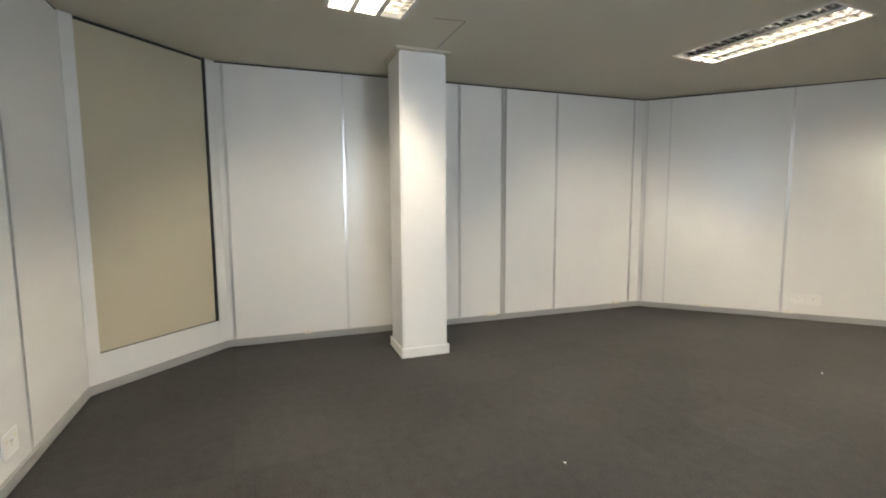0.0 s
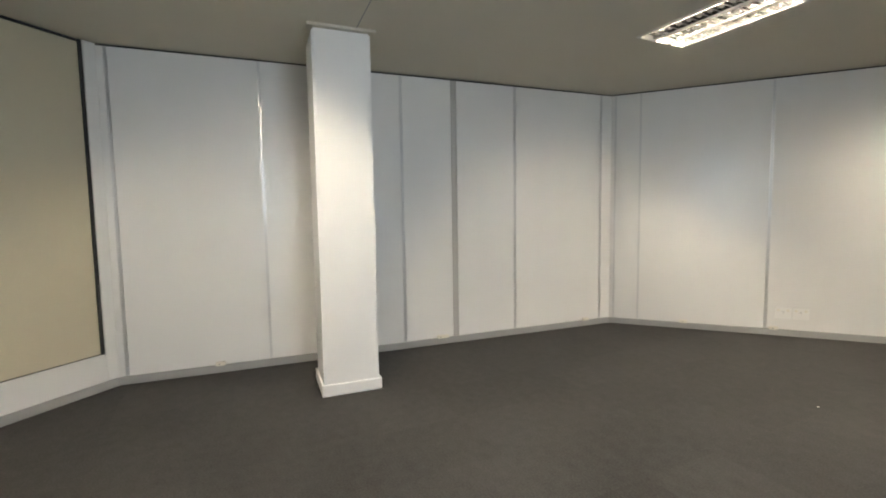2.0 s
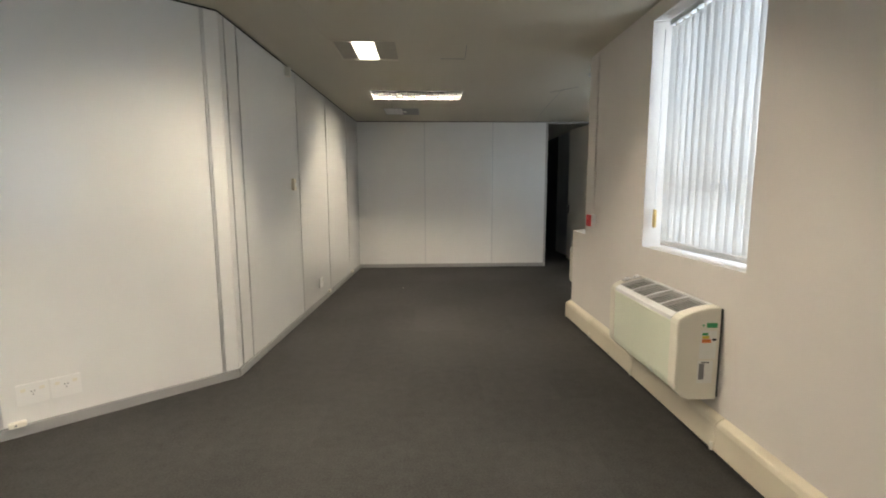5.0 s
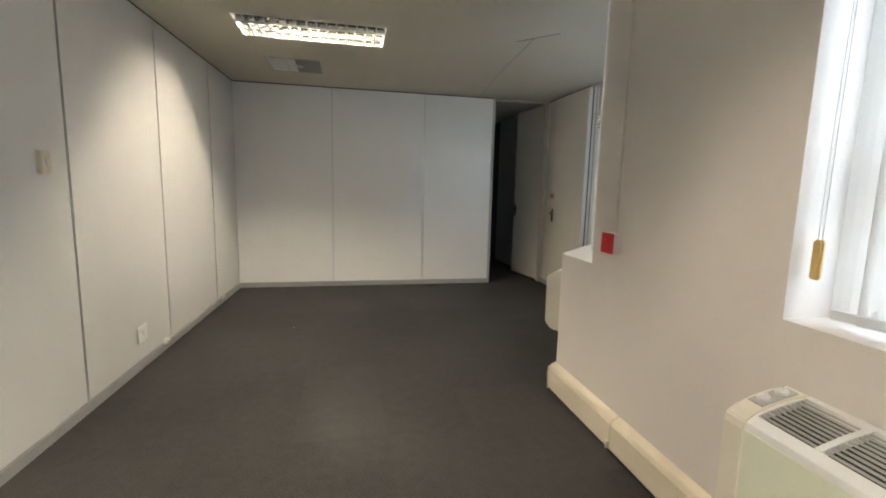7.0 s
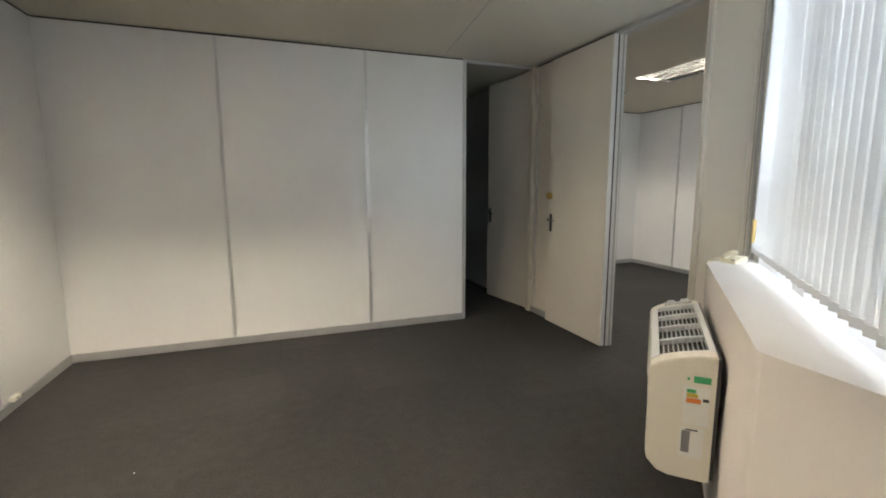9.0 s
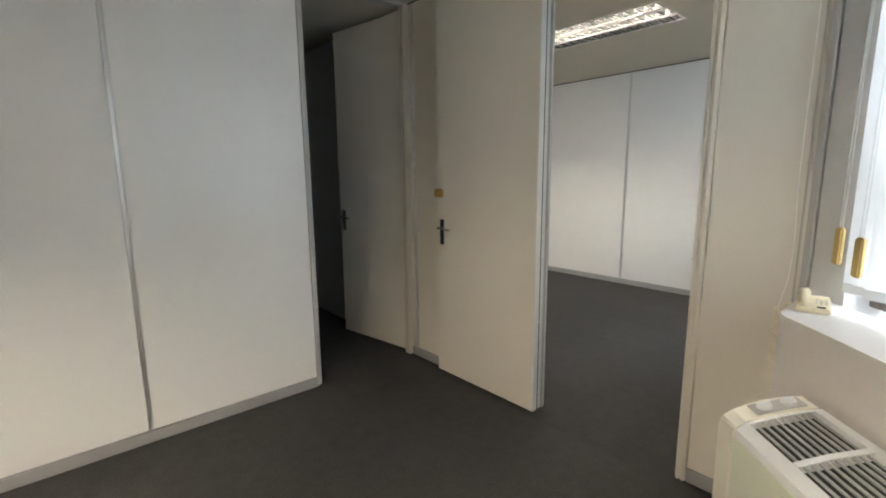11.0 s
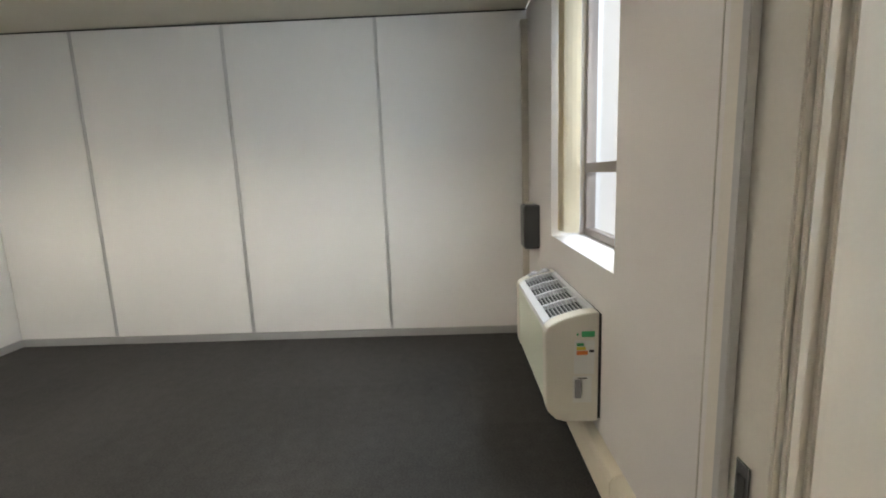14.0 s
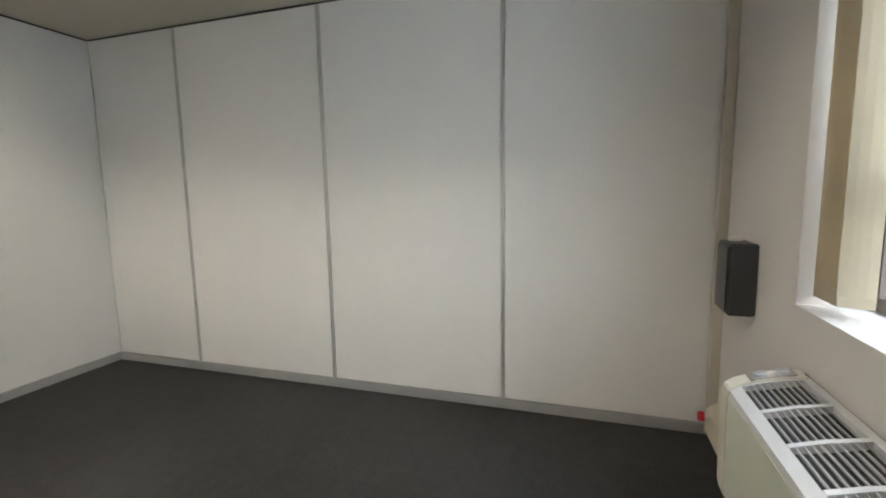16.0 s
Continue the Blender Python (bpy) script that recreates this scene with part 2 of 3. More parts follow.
def along(p, q):
    """Local x from p to q, local y to its left (into the wall), z up."""
    d = Vector((q[0] - p[0], q[1] - p[1], 0))
    return Matrix.Translation((p[0], p[1], 0)) @ Matrix.Rotation(math.atan2(d.y, d.x), 4, "Z"), d.length


PANELS, STRIPS = {}, {}


def partition(name, p, q, joints, label, wide=(), skirting=True, z0=0.0, start=0.0, stop=None, thick=0.08, strip=0.022, ext=(0.04, 0.04), face=None):
    """A demountable partition: core, skirting, panels with metal cover strips in the joints, dark shadow line at the ceiling."""
    m, length = along(p, q)
    wall = Maker().box(-ext[0], length + ext[1], 0.014, thick, z0, H - 0.002).part(name, M_CORE)
    wall.matrix_world = m
    tagged(wall, label, "wall", kind="structure")
    stop = length if stop is None else stop
    if skirting:
        Maker().box(0, length, -0.012, 0.013, 0.0, 0.062).part("skirting", M_BASE, wall, 0.003)
    Maker().box(0, length, 0.003, 0.013, H - 0.012, H - 0.002).part("ceiling_gap", M_DARK, wall)
    edges = [start, *joints, stop]
    bottom = 0.064 if skirting else z0
    for a, b in zip(edges, edges[1:]):
        ga = 0.0 if a == start else (0.028 if a in wide else strip / 2)
        gb = 0.0 if b == stop else (0.028 if b in wide else strip / 2)
        w = round(b - a - ga - gb, 3)
        if w < 0.02:
            continue
        key = (w, face is None)
        if key not in PANELS:
            PANELS[key] = Maker().box(0, w, 0, 0.013, bottom, H - 0.014).mesh("panel", face or M_PANEL, 0.003)
        ob = new("panel", PANELS[key])
        ob.parent, ob.location = wall, (a + ga, 0, 0)
    for j in joints:
        w = 0.056 if j in wide else strip
        if w not in STRIPS:
            STRIPS[w] = Maker().box(-w / 2 + 0.001, w / 2 - 0.001, 0.004, 0.0135, bottom, H - 0.014).box(
                -w / 2 + 0.001, -w / 2 + 0.004, -0.003, 0.004, bottom, H - 0.014).box(
                w / 2 - 0.004, w / 2 - 0.001, -0.003, 0.004, bottom, H - 0.014).mesh("joint_strip", M_FRAME if w > 0.04 else M_STRIP)
        ob = new("joint_strip", STRIPS[w])
        ob.parent, ob.location = wall, (j, 0, 0)
    return wall


# ---- floor, ceiling ----
LAMPS = [  # x0, x1, y0, y1, lies along x, bay without light
    (-3.21, -2.03, 0.62, 1.16, True, 2),
    (-3.03, -1.87, 3.53, 4.06, True, 0),
    (-1.76, -0.61, 5.33, 5.85, True, 0),
    (-1.54, -0.39, 8.88, 9.44, True, 0),
    (3.38, 3.95, 10.15, 11.38, False, 0),
    (3.38, 3.95, 12.00, 13.20, False, 0),
]
DOWNLIGHT = (-1.63, -1.10, 7.07, 7.61)
VENT = (-1.48, -0.95, 10.06, 10.62)


def inside(x, y):
    return not (x > 0.93 and y < 8.97)


def sheet(name, z0, z1, holes, material, label, category):
    """A level slab over the whole plan, with rectangular holes."""
    xs, ys = {-5.0, 0.93, 5.6}, {-1.25, 8.97, 15.0}
    for h in holes:
        xs |= {h[0], h[1]}
        ys |= {h[2], h[3]}
    xs, ys = sorted(xs), sorted(ys)
    k = Maker()
    for xa, xb in zip(xs, xs[1:]):
        for ya, yb in zip(ys, ys[1:]):
            cx, cy = (xa + xb) / 2, (ya + yb) / 2
            if inside(cx, cy) and not any(h[0] < cx < h[1] and h[2] < cy < h[3] for h in holes):
                k.box(xa, xb, ya, yb, z0, z1)
    k.prism([(0.93, 7.79), (2.11, 8.97), (0.93, 8.97)], z0, z1)
    bmesh.ops.remove_doubles(k.bm, verts=k.bm.verts[:], dist=0.0005)
    seen = {}
    for f in k.bm.faces[:]:
        c = f.calc_center_median()
        key = (round(c.x, 3), round(c.y, 3), round(c.z, 3))
        seen.setdefault(key, []).append(f)
    bmesh.ops.delete(k.bm, geom=[f for fs in seen.values() if len(fs) > 1 for f in fs], context="FACES_ONLY")
    return tagged(k.part(name, material), label, category, kind="structure")


sheet("floor", -0.25, 0.0, [], M_CARPET, "dark grey-brown needle-felt carpet, lightly worn", "floor")
ceiling = sheet("ceiling", H, H + 0.014, [l[:4] for l in LAMPS] + [DOWNLIGHT, VENT], M_CEIL,
                "beige flush ceiling board with faint seams", "ceiling")
tagged(Maker().box(-5.0, 0.93, -1.25, 15, H + 0.2, H + 0.4).box(0.93, 5.6, 8.97, 15, H + 0.2, H + 0.4).part("ceiling_slab", M_FACADE),
       "concrete slab above the ceiling boards", "ceiling", kind="structure")

# ---- walls of the open office ----
A0, A1, C2, C3 = (-3.905, -0.93), (-4.70, -0.07), (-4.345, 4.66), (-2.258, 6.465)
FL, FR = (-2.045, 11.28), (1.262, 11.28)
partition("wall_south", (0.62, -1.02), A0, [0.06, 1.29, 2.48, 3.66], "white panelled partition with aluminium joints and grey skirting")
partition("wall_west", A1, C2, [0.055, 1.10, 2.305, 2.83, 3.505, 4.60], "white panelled partition with aluminium joints and grey skirting", wide=(2.83,))
partition("wall_angled", C2, C3, [0.045, 0.30, 1.50, 2.66], "white panelled angled partition with aluminium joints", ext=(0.04, 0.0))
partition("wall_passage", C3, FL, [0.08, 0.265, 1.58, 2.72, 3.93], "white panelled partition with aluminium joints and grey skirting", strip=0.016, ext=(0.0, 0.04))
far = partition("wall_north", FL, FR, [1.17, 2.365], "white panelled partition with thin grey joints", ext=(0.04, 0.0))
Maker().box(3.308, 3.319, -0.006, 0.084, 0.0, H - 0.004).part("end_cap", M_FRAME, far, 0.002)

# glazed bay with a beige film
m, glazed_len = along(A0, A1)
bay = Maker().box(0, glazed_len, 0.014, 0.08, 0, 0.24).part("wall_glazed", M_CORE)
bay.matrix_world = m
tagged(bay, "white glazed partition bay with beige frosted film", "wall", kind="structure")
Maker().box(0, glazed_len, -0.012, 0.013, 0, 0.062).part("skirting", M_BASE, bay, 0.003)
Maker().box(0.03, glazed_len - 0.03, 0, 0.014, 0.064, 0.262).box(0.095, glazed_len - 0.09, 0.0, 0.05, 0.24, 0.27).part("panel", M_PANEL, bay, 0.003)
Maker().box(0.0, 0.09, -0.004, 0.08, 0.064, H - 0.004).part("post", M_PANEL, bay, 0.004)
Maker().box(glazed_len - 0.085, glazed_len - 0.002, -0.004, 0.08, 0.064, H - 0.004).part("post", M_PANEL, bay, 0.004)
Maker().box(0.09, glazed_len - 0.085, 0.02, 0.035, H - 0.022, H - 0.004).box(
    glazed_len - 0.105, glazed_len - 0.085, 0.01, 0.035, 0.27, H - 0.004).box(0.09, glazed_len - 0.1, 0.02, 0.035, 0.27, 0.276).part("gasket", M_DARK, bay)
Maker().box(0.09, glazed_len - 0.1, 0.026, 0.034, 0.276, H - 0.022).part("pane", M_FROST, bay)

# column
column = tagged(Maker().box(0, 0.39, 0, 0.40, 0, H - 0.02).part("column", M_WHITE, None, 0.012), "white plastered square column with white skirting", "column", kind="structure")
column.matrix_world = pose(-4.112, 1.327, 0, 0, 0, -4.0)
Maker().box(-0.016, 0.406, -0.016, -0.001, 0, 0.085).box(-0.016, 0.406, 0.401, 0.416, 0, 0.085).box(
    -0.016, -0.001, -0.001, 0.401, 0, 0.085).box(0.391, 0.406, -0.001, 0.401, 0, 0.085).part("skirting", M_WHITE, column, 0.004)
Maker().box(-0.03, 0.42, -0.03, 0.43, H - 0.02, H - 0.001).part("collar", M_CEIL, column)


# ---- outer walls ----
def outer_wall(name, p, q, holes, label, thick=0.3, top=H, material=M_PLASTER):
    """A plastered wall with window openings (from, to, sill, head) through it."""
    m, length = along(p, q)
    k = Maker()
    x = 0.0
    for a, b, s, h in holes:
        k.box(x, a, 0, thick, -0.2, top)
        k.box(a, b, 0, thick, -0.2, s)
        k.box(a, b, 0, thick, h, top)
        x = b
    k.box(x, length, 0, thick, -0.2, top)
    ob = k.part(name, material)
    ob.matrix_world = m
    return tagged(ob, label, "wall", kind="structure")


SILL, HEAD = 0.965, 2.47
# local x runs from the first point to the second
EN, ES = (0.662, 7.50), (0.556, -1.10)
east = outer_wall("wall_east", EN, ES, [(1.18, 2.24, SILL, HEAD), (5.30, 6.36, SILL, HEAD)], "cream plastered outer wall with deep window reveals")
parapet = Maker().prism([(0.663, 7.501), (0.670, 7.865), (0.676, 7.882), (0.692, 7.90), (1.735, 8.912), (1.765, 8.93), (2.084, 8.93), (2.084, 8.891)], 0.0, 0.943)
parapet = tagged(parapet.part("wall_parapet", M_PLASTER), "cream plastered low wall with a deep painted sill", "wall", kind="structure")
outer_wall("wall_room_south", (5.49, 8.965), (2.166, 8.965), [(0.95, 2.06, 0.945, HEAD)], "cream plastered outer wall with a deep window reveal")


def window(name, m, width, label, head=HEAD, sill=SILL, bar=1.34, mullion=0.45):
    """A bronze window: frame, transom, sashes and panes. Local x along, y outwards, from the opening's corner."""
    w = tagged(new(name), label, "window", kind="structure")
    w.matrix_world = m
    f, g = 0.045, Maker()
    g.box(0, f, 0, 0.06, sill, head).box(width - f, width, 0, 0.06, sill, head)
    g.box(f, width - f, 0, 0.06, sill, sill + f).box(f, width - f, 0, 0.06, head - f, head).box(f, width - f, -0.01, 0.06, bar, bar + 0.055)
    g.box(width * mullion, width * mullion + 0.05, -0.006, 0.055, bar + 0.055, head - f)
    g.part("frame", M_BRONZE, w, 0.004)
    for a, b, c, d in ((f, width - f, sill + f, bar), (f, width * mullion, bar + 0.055, head - f), (width * mullion + 0.05, width - f, bar + 0.055, head - f)):
        pane = Maker().box(a, b, 0.028, 0.032, c, d).part("pane", M_GLASS, w)
        pane.visible_shadow = False
    return w


def blind(name, m, spots, top, bottom, turn, material, label):
    """Vertical blind: head rail, hanging slats turned on their hooks, bottom weights and the chain that joins them."""
    b = thing(name, m, label, "blind")
    Maker().box(min(spots) - 0.05, max(spots) + 0.05, -0.022, 0.022, top, top + 0.035).part("head_rail", M_LIGHTGREY, b, 0.004)
    slat = Maker()
    for i in range(4):
        u0, u1 = -0.0445 + i * 0.02225, -0.0445 + (i + 1) * 0.02225
        v0, v1 = (0.004 * (1 - (u / 0.0445) ** 2) for u in (u0, u1))
        slat.prism([(u0, v0), (u1, v1), (u1, v1 + 0.0008), (u0, v0 + 0.0008)], bottom, top - 0.012)
    slat.box(-0.042, 0.042, -0.002, 0.005, bottom, bottom + 0.03)
    slat = slat.mesh("slat", material)
    hook = Maker().box(-0.006, 0.006, -0.004, 0.004, top - 0.014, top + 0.002).mesh("hook", M_ALMOND)
    for i, x in enumerate(spots):
        s = new("slat", slat)
        s.parent, s.location, s.rotation_euler = b, (x, 0, 0), (0, 0, radians(turn + random.uniform(-4, 4)))
        k = new("hook", hook)
        k.parent, k.location = b, (x, 0, 0)
    cord("chain", [(x, 0.006 + 0.0 * i, bottom + (0.012 if i % 2 else 0.022)) for i, x in enumerate(spots)], 0.0012, M_LIGHTGREY, b)
    return b


def toggle(m, drop, low, label):
    """Pull cords that end in a long wooden toggle."""
    t = thing("blind_pull", m, label, "blind pull", "blind pulls")
    Maker().box(-0.016, 0.016, -0.009, 0.009, low, low + 0.125).part("toggle", M_WOOD, t, 0.005)
    cord("cord", [(-0.006, 0, low + 0.12), (-0.004, 0, low + 0.5), (0.012, 0, drop)], 0.0013, M_LIGHTGREY, t)
    cord("cord", [(0.007, 0, low + 0.12), (0.008, 0, low + 0.5), (0.016, 0, drop)], 0.0013, M_LIGHTGREY, t)
    return t


# window in the east wall: local x southwards, y outwards
me = along(EN, ES)[0]
window("window_1", me @ Matrix.Translation((1.18, 0.20, 0)), 1.06, "bronze framed window behind a drawn vertical blind")
blind("vertical_blind", me @ Matrix.Translation((1.18, 0.10, 0)), [0.115 + 0.0745 * i for i in range(12)], 2.42, 0.985, 10,
      M_BLIND, "white fabric vertical blind, drawn and nearly closed")
toggle(me @ Matrix.Translation((1.215, 0.06, 0)), 2.4, 1.10, "wooden blind pull on twin cords")
window("window_4", me @ Matrix.Translation((5.30, 0.20, 0)), 1.06, "bronze framed window in the plastered wall")
# angled window above the parapet
PA, PB = Vector((0.662, 7.50)), Vector((2.095, 8.90))
mdiag, dlen = along(PB, PA)
strip_wall = Maker().box(-0.03, 0.13, 0.0, 0.16, 0.0, H).box(0.13, dlen, 0.0, 0.16, HEAD, H).part("wall_angled_window", M_WHITE)
strip_wall.matrix_world = mdiag
tagged(strip_wall, "white painted window jamb and head", "wall", kind="structure")
window("window_2", mdiag @ Matrix.Translation((0.13, 0.08, 0)), dlen - 0.13, "bronze framed window behind a vertical blind", sill=0.943)
blind("vertical_blind", mdiag @ Matrix.Translation((0, -0.03, 0)), [0.22 + 0.084 * i for i in range(21)], 2.42, 1.005, 24,
      M_BLIND, "white fabric vertical blind above a deep sill")
toggle(mdiag @ Matrix.Translation((0.10, -0.015, 0)), 2.4, 1.08, "wooden blind pull on twin cords")
toggle(mdiag @ Matrix.Translation((0.235, -0.055, 0)), 2.4, 1.065, "wooden blind pull on twin cords")
# window of the small room
window("window_3", along((5.49, 8.965), (2.166, 8.965))[0] @ Matrix.Translation((0.95, 0.20, 0)), 1.11,
       "bronze framed window with a fixed lower light", sill=0.945, bar=1.325, mullion=0.53)
blind("vertical_blind", pose(4.54, 8.89, 0), [-0.05 - 0.018 * i for i in range(9)], 2.42, 0.985, 72, M_BLIND_OLD,
      "yellowed fabric vertical blind, stacked to one side")

# ---- door partition, passage and small room ----
X = 2.085
side = partition("wall_doors", (X, 11.29), (X, 10.115), [0.05], "cream panelled partition beside the open doors", ext=(0.0, 0.0), face=M_DOOR)
partition("wall_door_pier", (X, 9.268), (X, 8.925), [], "cream panel between doorway and window", strip=0.02, ext=(0.0, 0.0), face=M_DOOR)
Maker().box(X - 0.005, X + 0.085, 9.306, 10.113, H - 0.03, H - 0.003).part("trim", M_FRAME)
tagged(bpy.data.objects["trim"], "grey metal door head", "trim", kind="structure")
partition("wall_small_room_east", (5.41, 13.363), (5.41, 8.968), [0.848, 2.045, 3.237], "white panelled partition with grey joints")
partition("wall_small_room_north", (2.166, 13.363), (5.41, 13.363), [0.9, 2.1], "white panelled partition with grey joints")
tagged(Maker().box(X + 0.0795, X + 0.081, 10.12, 13.40, 0, H - 0.002).box(X + 0.02, X + 0.079, 11.30, 13.40, 0, H - 0.002).part("wall_small_room_west", M_PANEL),
       "white partition", "wall", kind="structure")
# passage walls, their darkness painted into the panel colour
tagged(Maker().box(1.18, 1.264, 11.366, 14.3, 0, H - 0.002).box(1.18, 2.2, 14.3, 14.4, 0, H - 0.002).box(2.105, 2.2, 13.41, 14.3, 0, H - 0.002).part("wall_passage_dark", M_PASSAGE_SHADE),
       "partition walls of an unlit passage, its darkness put into their colour", "wall", kind="structure")
tagged(Maker().box(1.301, 2.03, 11.285, 11.355, H - 0.032, H - 0.004).box(1.275, 1.300, 11.285, 11.355, 0, H - 0.004).part("door_frame", M_FRAME, None, 0.003),
       "grey metal door head and post", "door frame", kind="structure")


def jamb(name, x0, x1, y0, y1, paint=None):
    """A grooved aluminium door post."""
    k = Maker().box(x0, x1, y0, y1, 0.0, H - 0.004)
    k.box(x0 - 0.008, x0 - 0.0005, y0 + 0.006, y0 + 0.016, 0, H - 0.004).box(x0 - 0.008, x0 - 0.0005, y1 - 0.016, y1 - 0.006, 0, H - 0.004)
    return tagged(k.part(name, paint or M_FRAME, None, 0.002), "grooved painted metal door post", "door frame", kind="structure")


hinge_post = jamb("door_post", X - 0.004, X + 0.088, 10.116, 10.165)
# dark strip painted for the shaded gap at the door's hinge edge
Maker().box(X + 0.002, X + 0.012, 10.111, 10.1155, 0.0, H - 0.032).part("gap_shade", M_DARK, hinge_post)
Maker().box(X + 0.046, X + 0.058, 10.106, 10.1155, 0.0, H - 0.032).part("door_stop", M_FRAME, hinge_post, 0.001)
strike_post = jamb("door_post", X - 0.012, X + 0.088, 9.27, 9.312, M_DOOR)
Maker().box(X + 0.040, X + 0.052, 9.3125, 9.322, 0.0, H - 0.032).part("door_stop", M_FRAME, strike_post, 0.001)
# dark strip painted for the shaded groove beside the stop
Maker().box(X + 0.053, X + 0.058, 9.3125, 9.316, 0.0, H - 0.032).part("gap_shade", M_DARK, strike_post)
Maker().box(X + 0.010, X + 0.030, 9.3125, 9.3145, 0.965, 1.075).part("strike_plate", M_CHROME, strike_post, 0.001)
Maker().box(X + 0.015, X + 0.025, 9.3146, 9.3152, 1.035, 1.062).box(X + 0.015, X + 0.025, 9.3146, 9.3152, 0.975, 1.0).part("strike_hole", M_DARK, strike_post)
Maker().box(X + 0.012, X + 0.022, 9.3146, 9.3225, 1.014, 1.028).part("strike_tongue", M_CHROME, strike_post, 0.001)
passage_post = jamb("door_post", X - 0.035, X + 0.012, 11.292, 11.350, M_POST)
# dark strip painted for the shaded gap behind the passage door
Maker().box(X - 0.030, X - 0.002, 11.3505, 11.354, 0.0, H - 0.034).part("gap_shade", M_DARK, passage_post)


def door(m, width, label, lock=True, flip=False):
    """A flush door leaf with hinges, lever handle on a plate and, on one, a brass night latch. Local x from the hinge, y to the face seen."""
    d = thing("door", m, label, "door", "flush doors")
    Maker().box(0, width, 0, 0.04, 0.012, H - 0.035).part("leaf", M_DOOR, d, 0.003)
    Maker().box(-0.0025, -0.0003, 0.001, 0.039, 0.014, H - 0.037).part("edge_strip", M_WHITE, d)
    for z in (0.25, 1.28, 2.30):
        Maker().rod((-0.008, 0.045, z - 0.05), (-0.008, 0.045, z + 0.05), 0.008).box(-0.004, 0.006, 0.0405, 0.043, z - 0.05, z + 0.05).box(
            -0.0055, -0.003, 0.004, 0.04, z - 0.05, z + 0.05).part("hinge", M_WHITE, d, 0.001)
    Maker().box(width - 0.075, width - 0.035, 0.0405, 0.046, 0.92, 1.09).part("handle_plate", M_CHROME if lock else M_BLACK, d, 0.002)
    Maker().rod((width - 0.055, 0.046, 1.035), (width - 0.055, 0.085, 1.035), 0.010).rod(
        (width - 0.055, 0.08, 1.035), (width - 0.165, 0.083, 1.03), 0.009, r2=0.007).part("lever", M_CHROME, d, 0, True)
    if lock:
        Maker().box(width - 0.075, width + 0.004, 0.0405, 0.066, 1.235, 1.295).part("night_latch", M_BRASS, d, 0.008)
        Maker().rod((width - 0.05, 0.066, 1.265), (width - 0.05, 0.088, 1.265), 0.016, 12, 0.012).part("latch_knob", M_BRASS, d, 0.002)
    return d


def frame_of(origin, xdir, ydir):
    x, y = Vector((*xdir, 0)).normalized(), Vector((*ydir, 0)).normalized()
    z = x.cross(y)
    return Matrix((Vector((x.x, y.x, z.x, origin[0])), Vector((x.y, y.y, z.y, origin[1])), Vector((x.z, y.z, z.z, origin[2])), Vector((0, 0, 0, 1))))


def mirrored_door(hinge, xdir, face, width, label, lock):
    """A leaf whose seen face looks along the unit direction face, built in world places (z stays up)."""
    base = Matrix.Translation((hinge[0], hinge[1], 0)) @ Matrix.Rotation(math.atan2(xdir[1], xdir[0]), 4, "Z")
    return door(base, width, label, lock)


mirrored_door((2.072, 10.10), (-0.004, 0.83), (-1, 0), 0.828, "cream flush door folded open with brass latch", True)
mirrored_door((2.118, 11.345), (-0.125, 0.79), (-1, 0), 0.80, "cream flush door standing open into the dark passage", False)


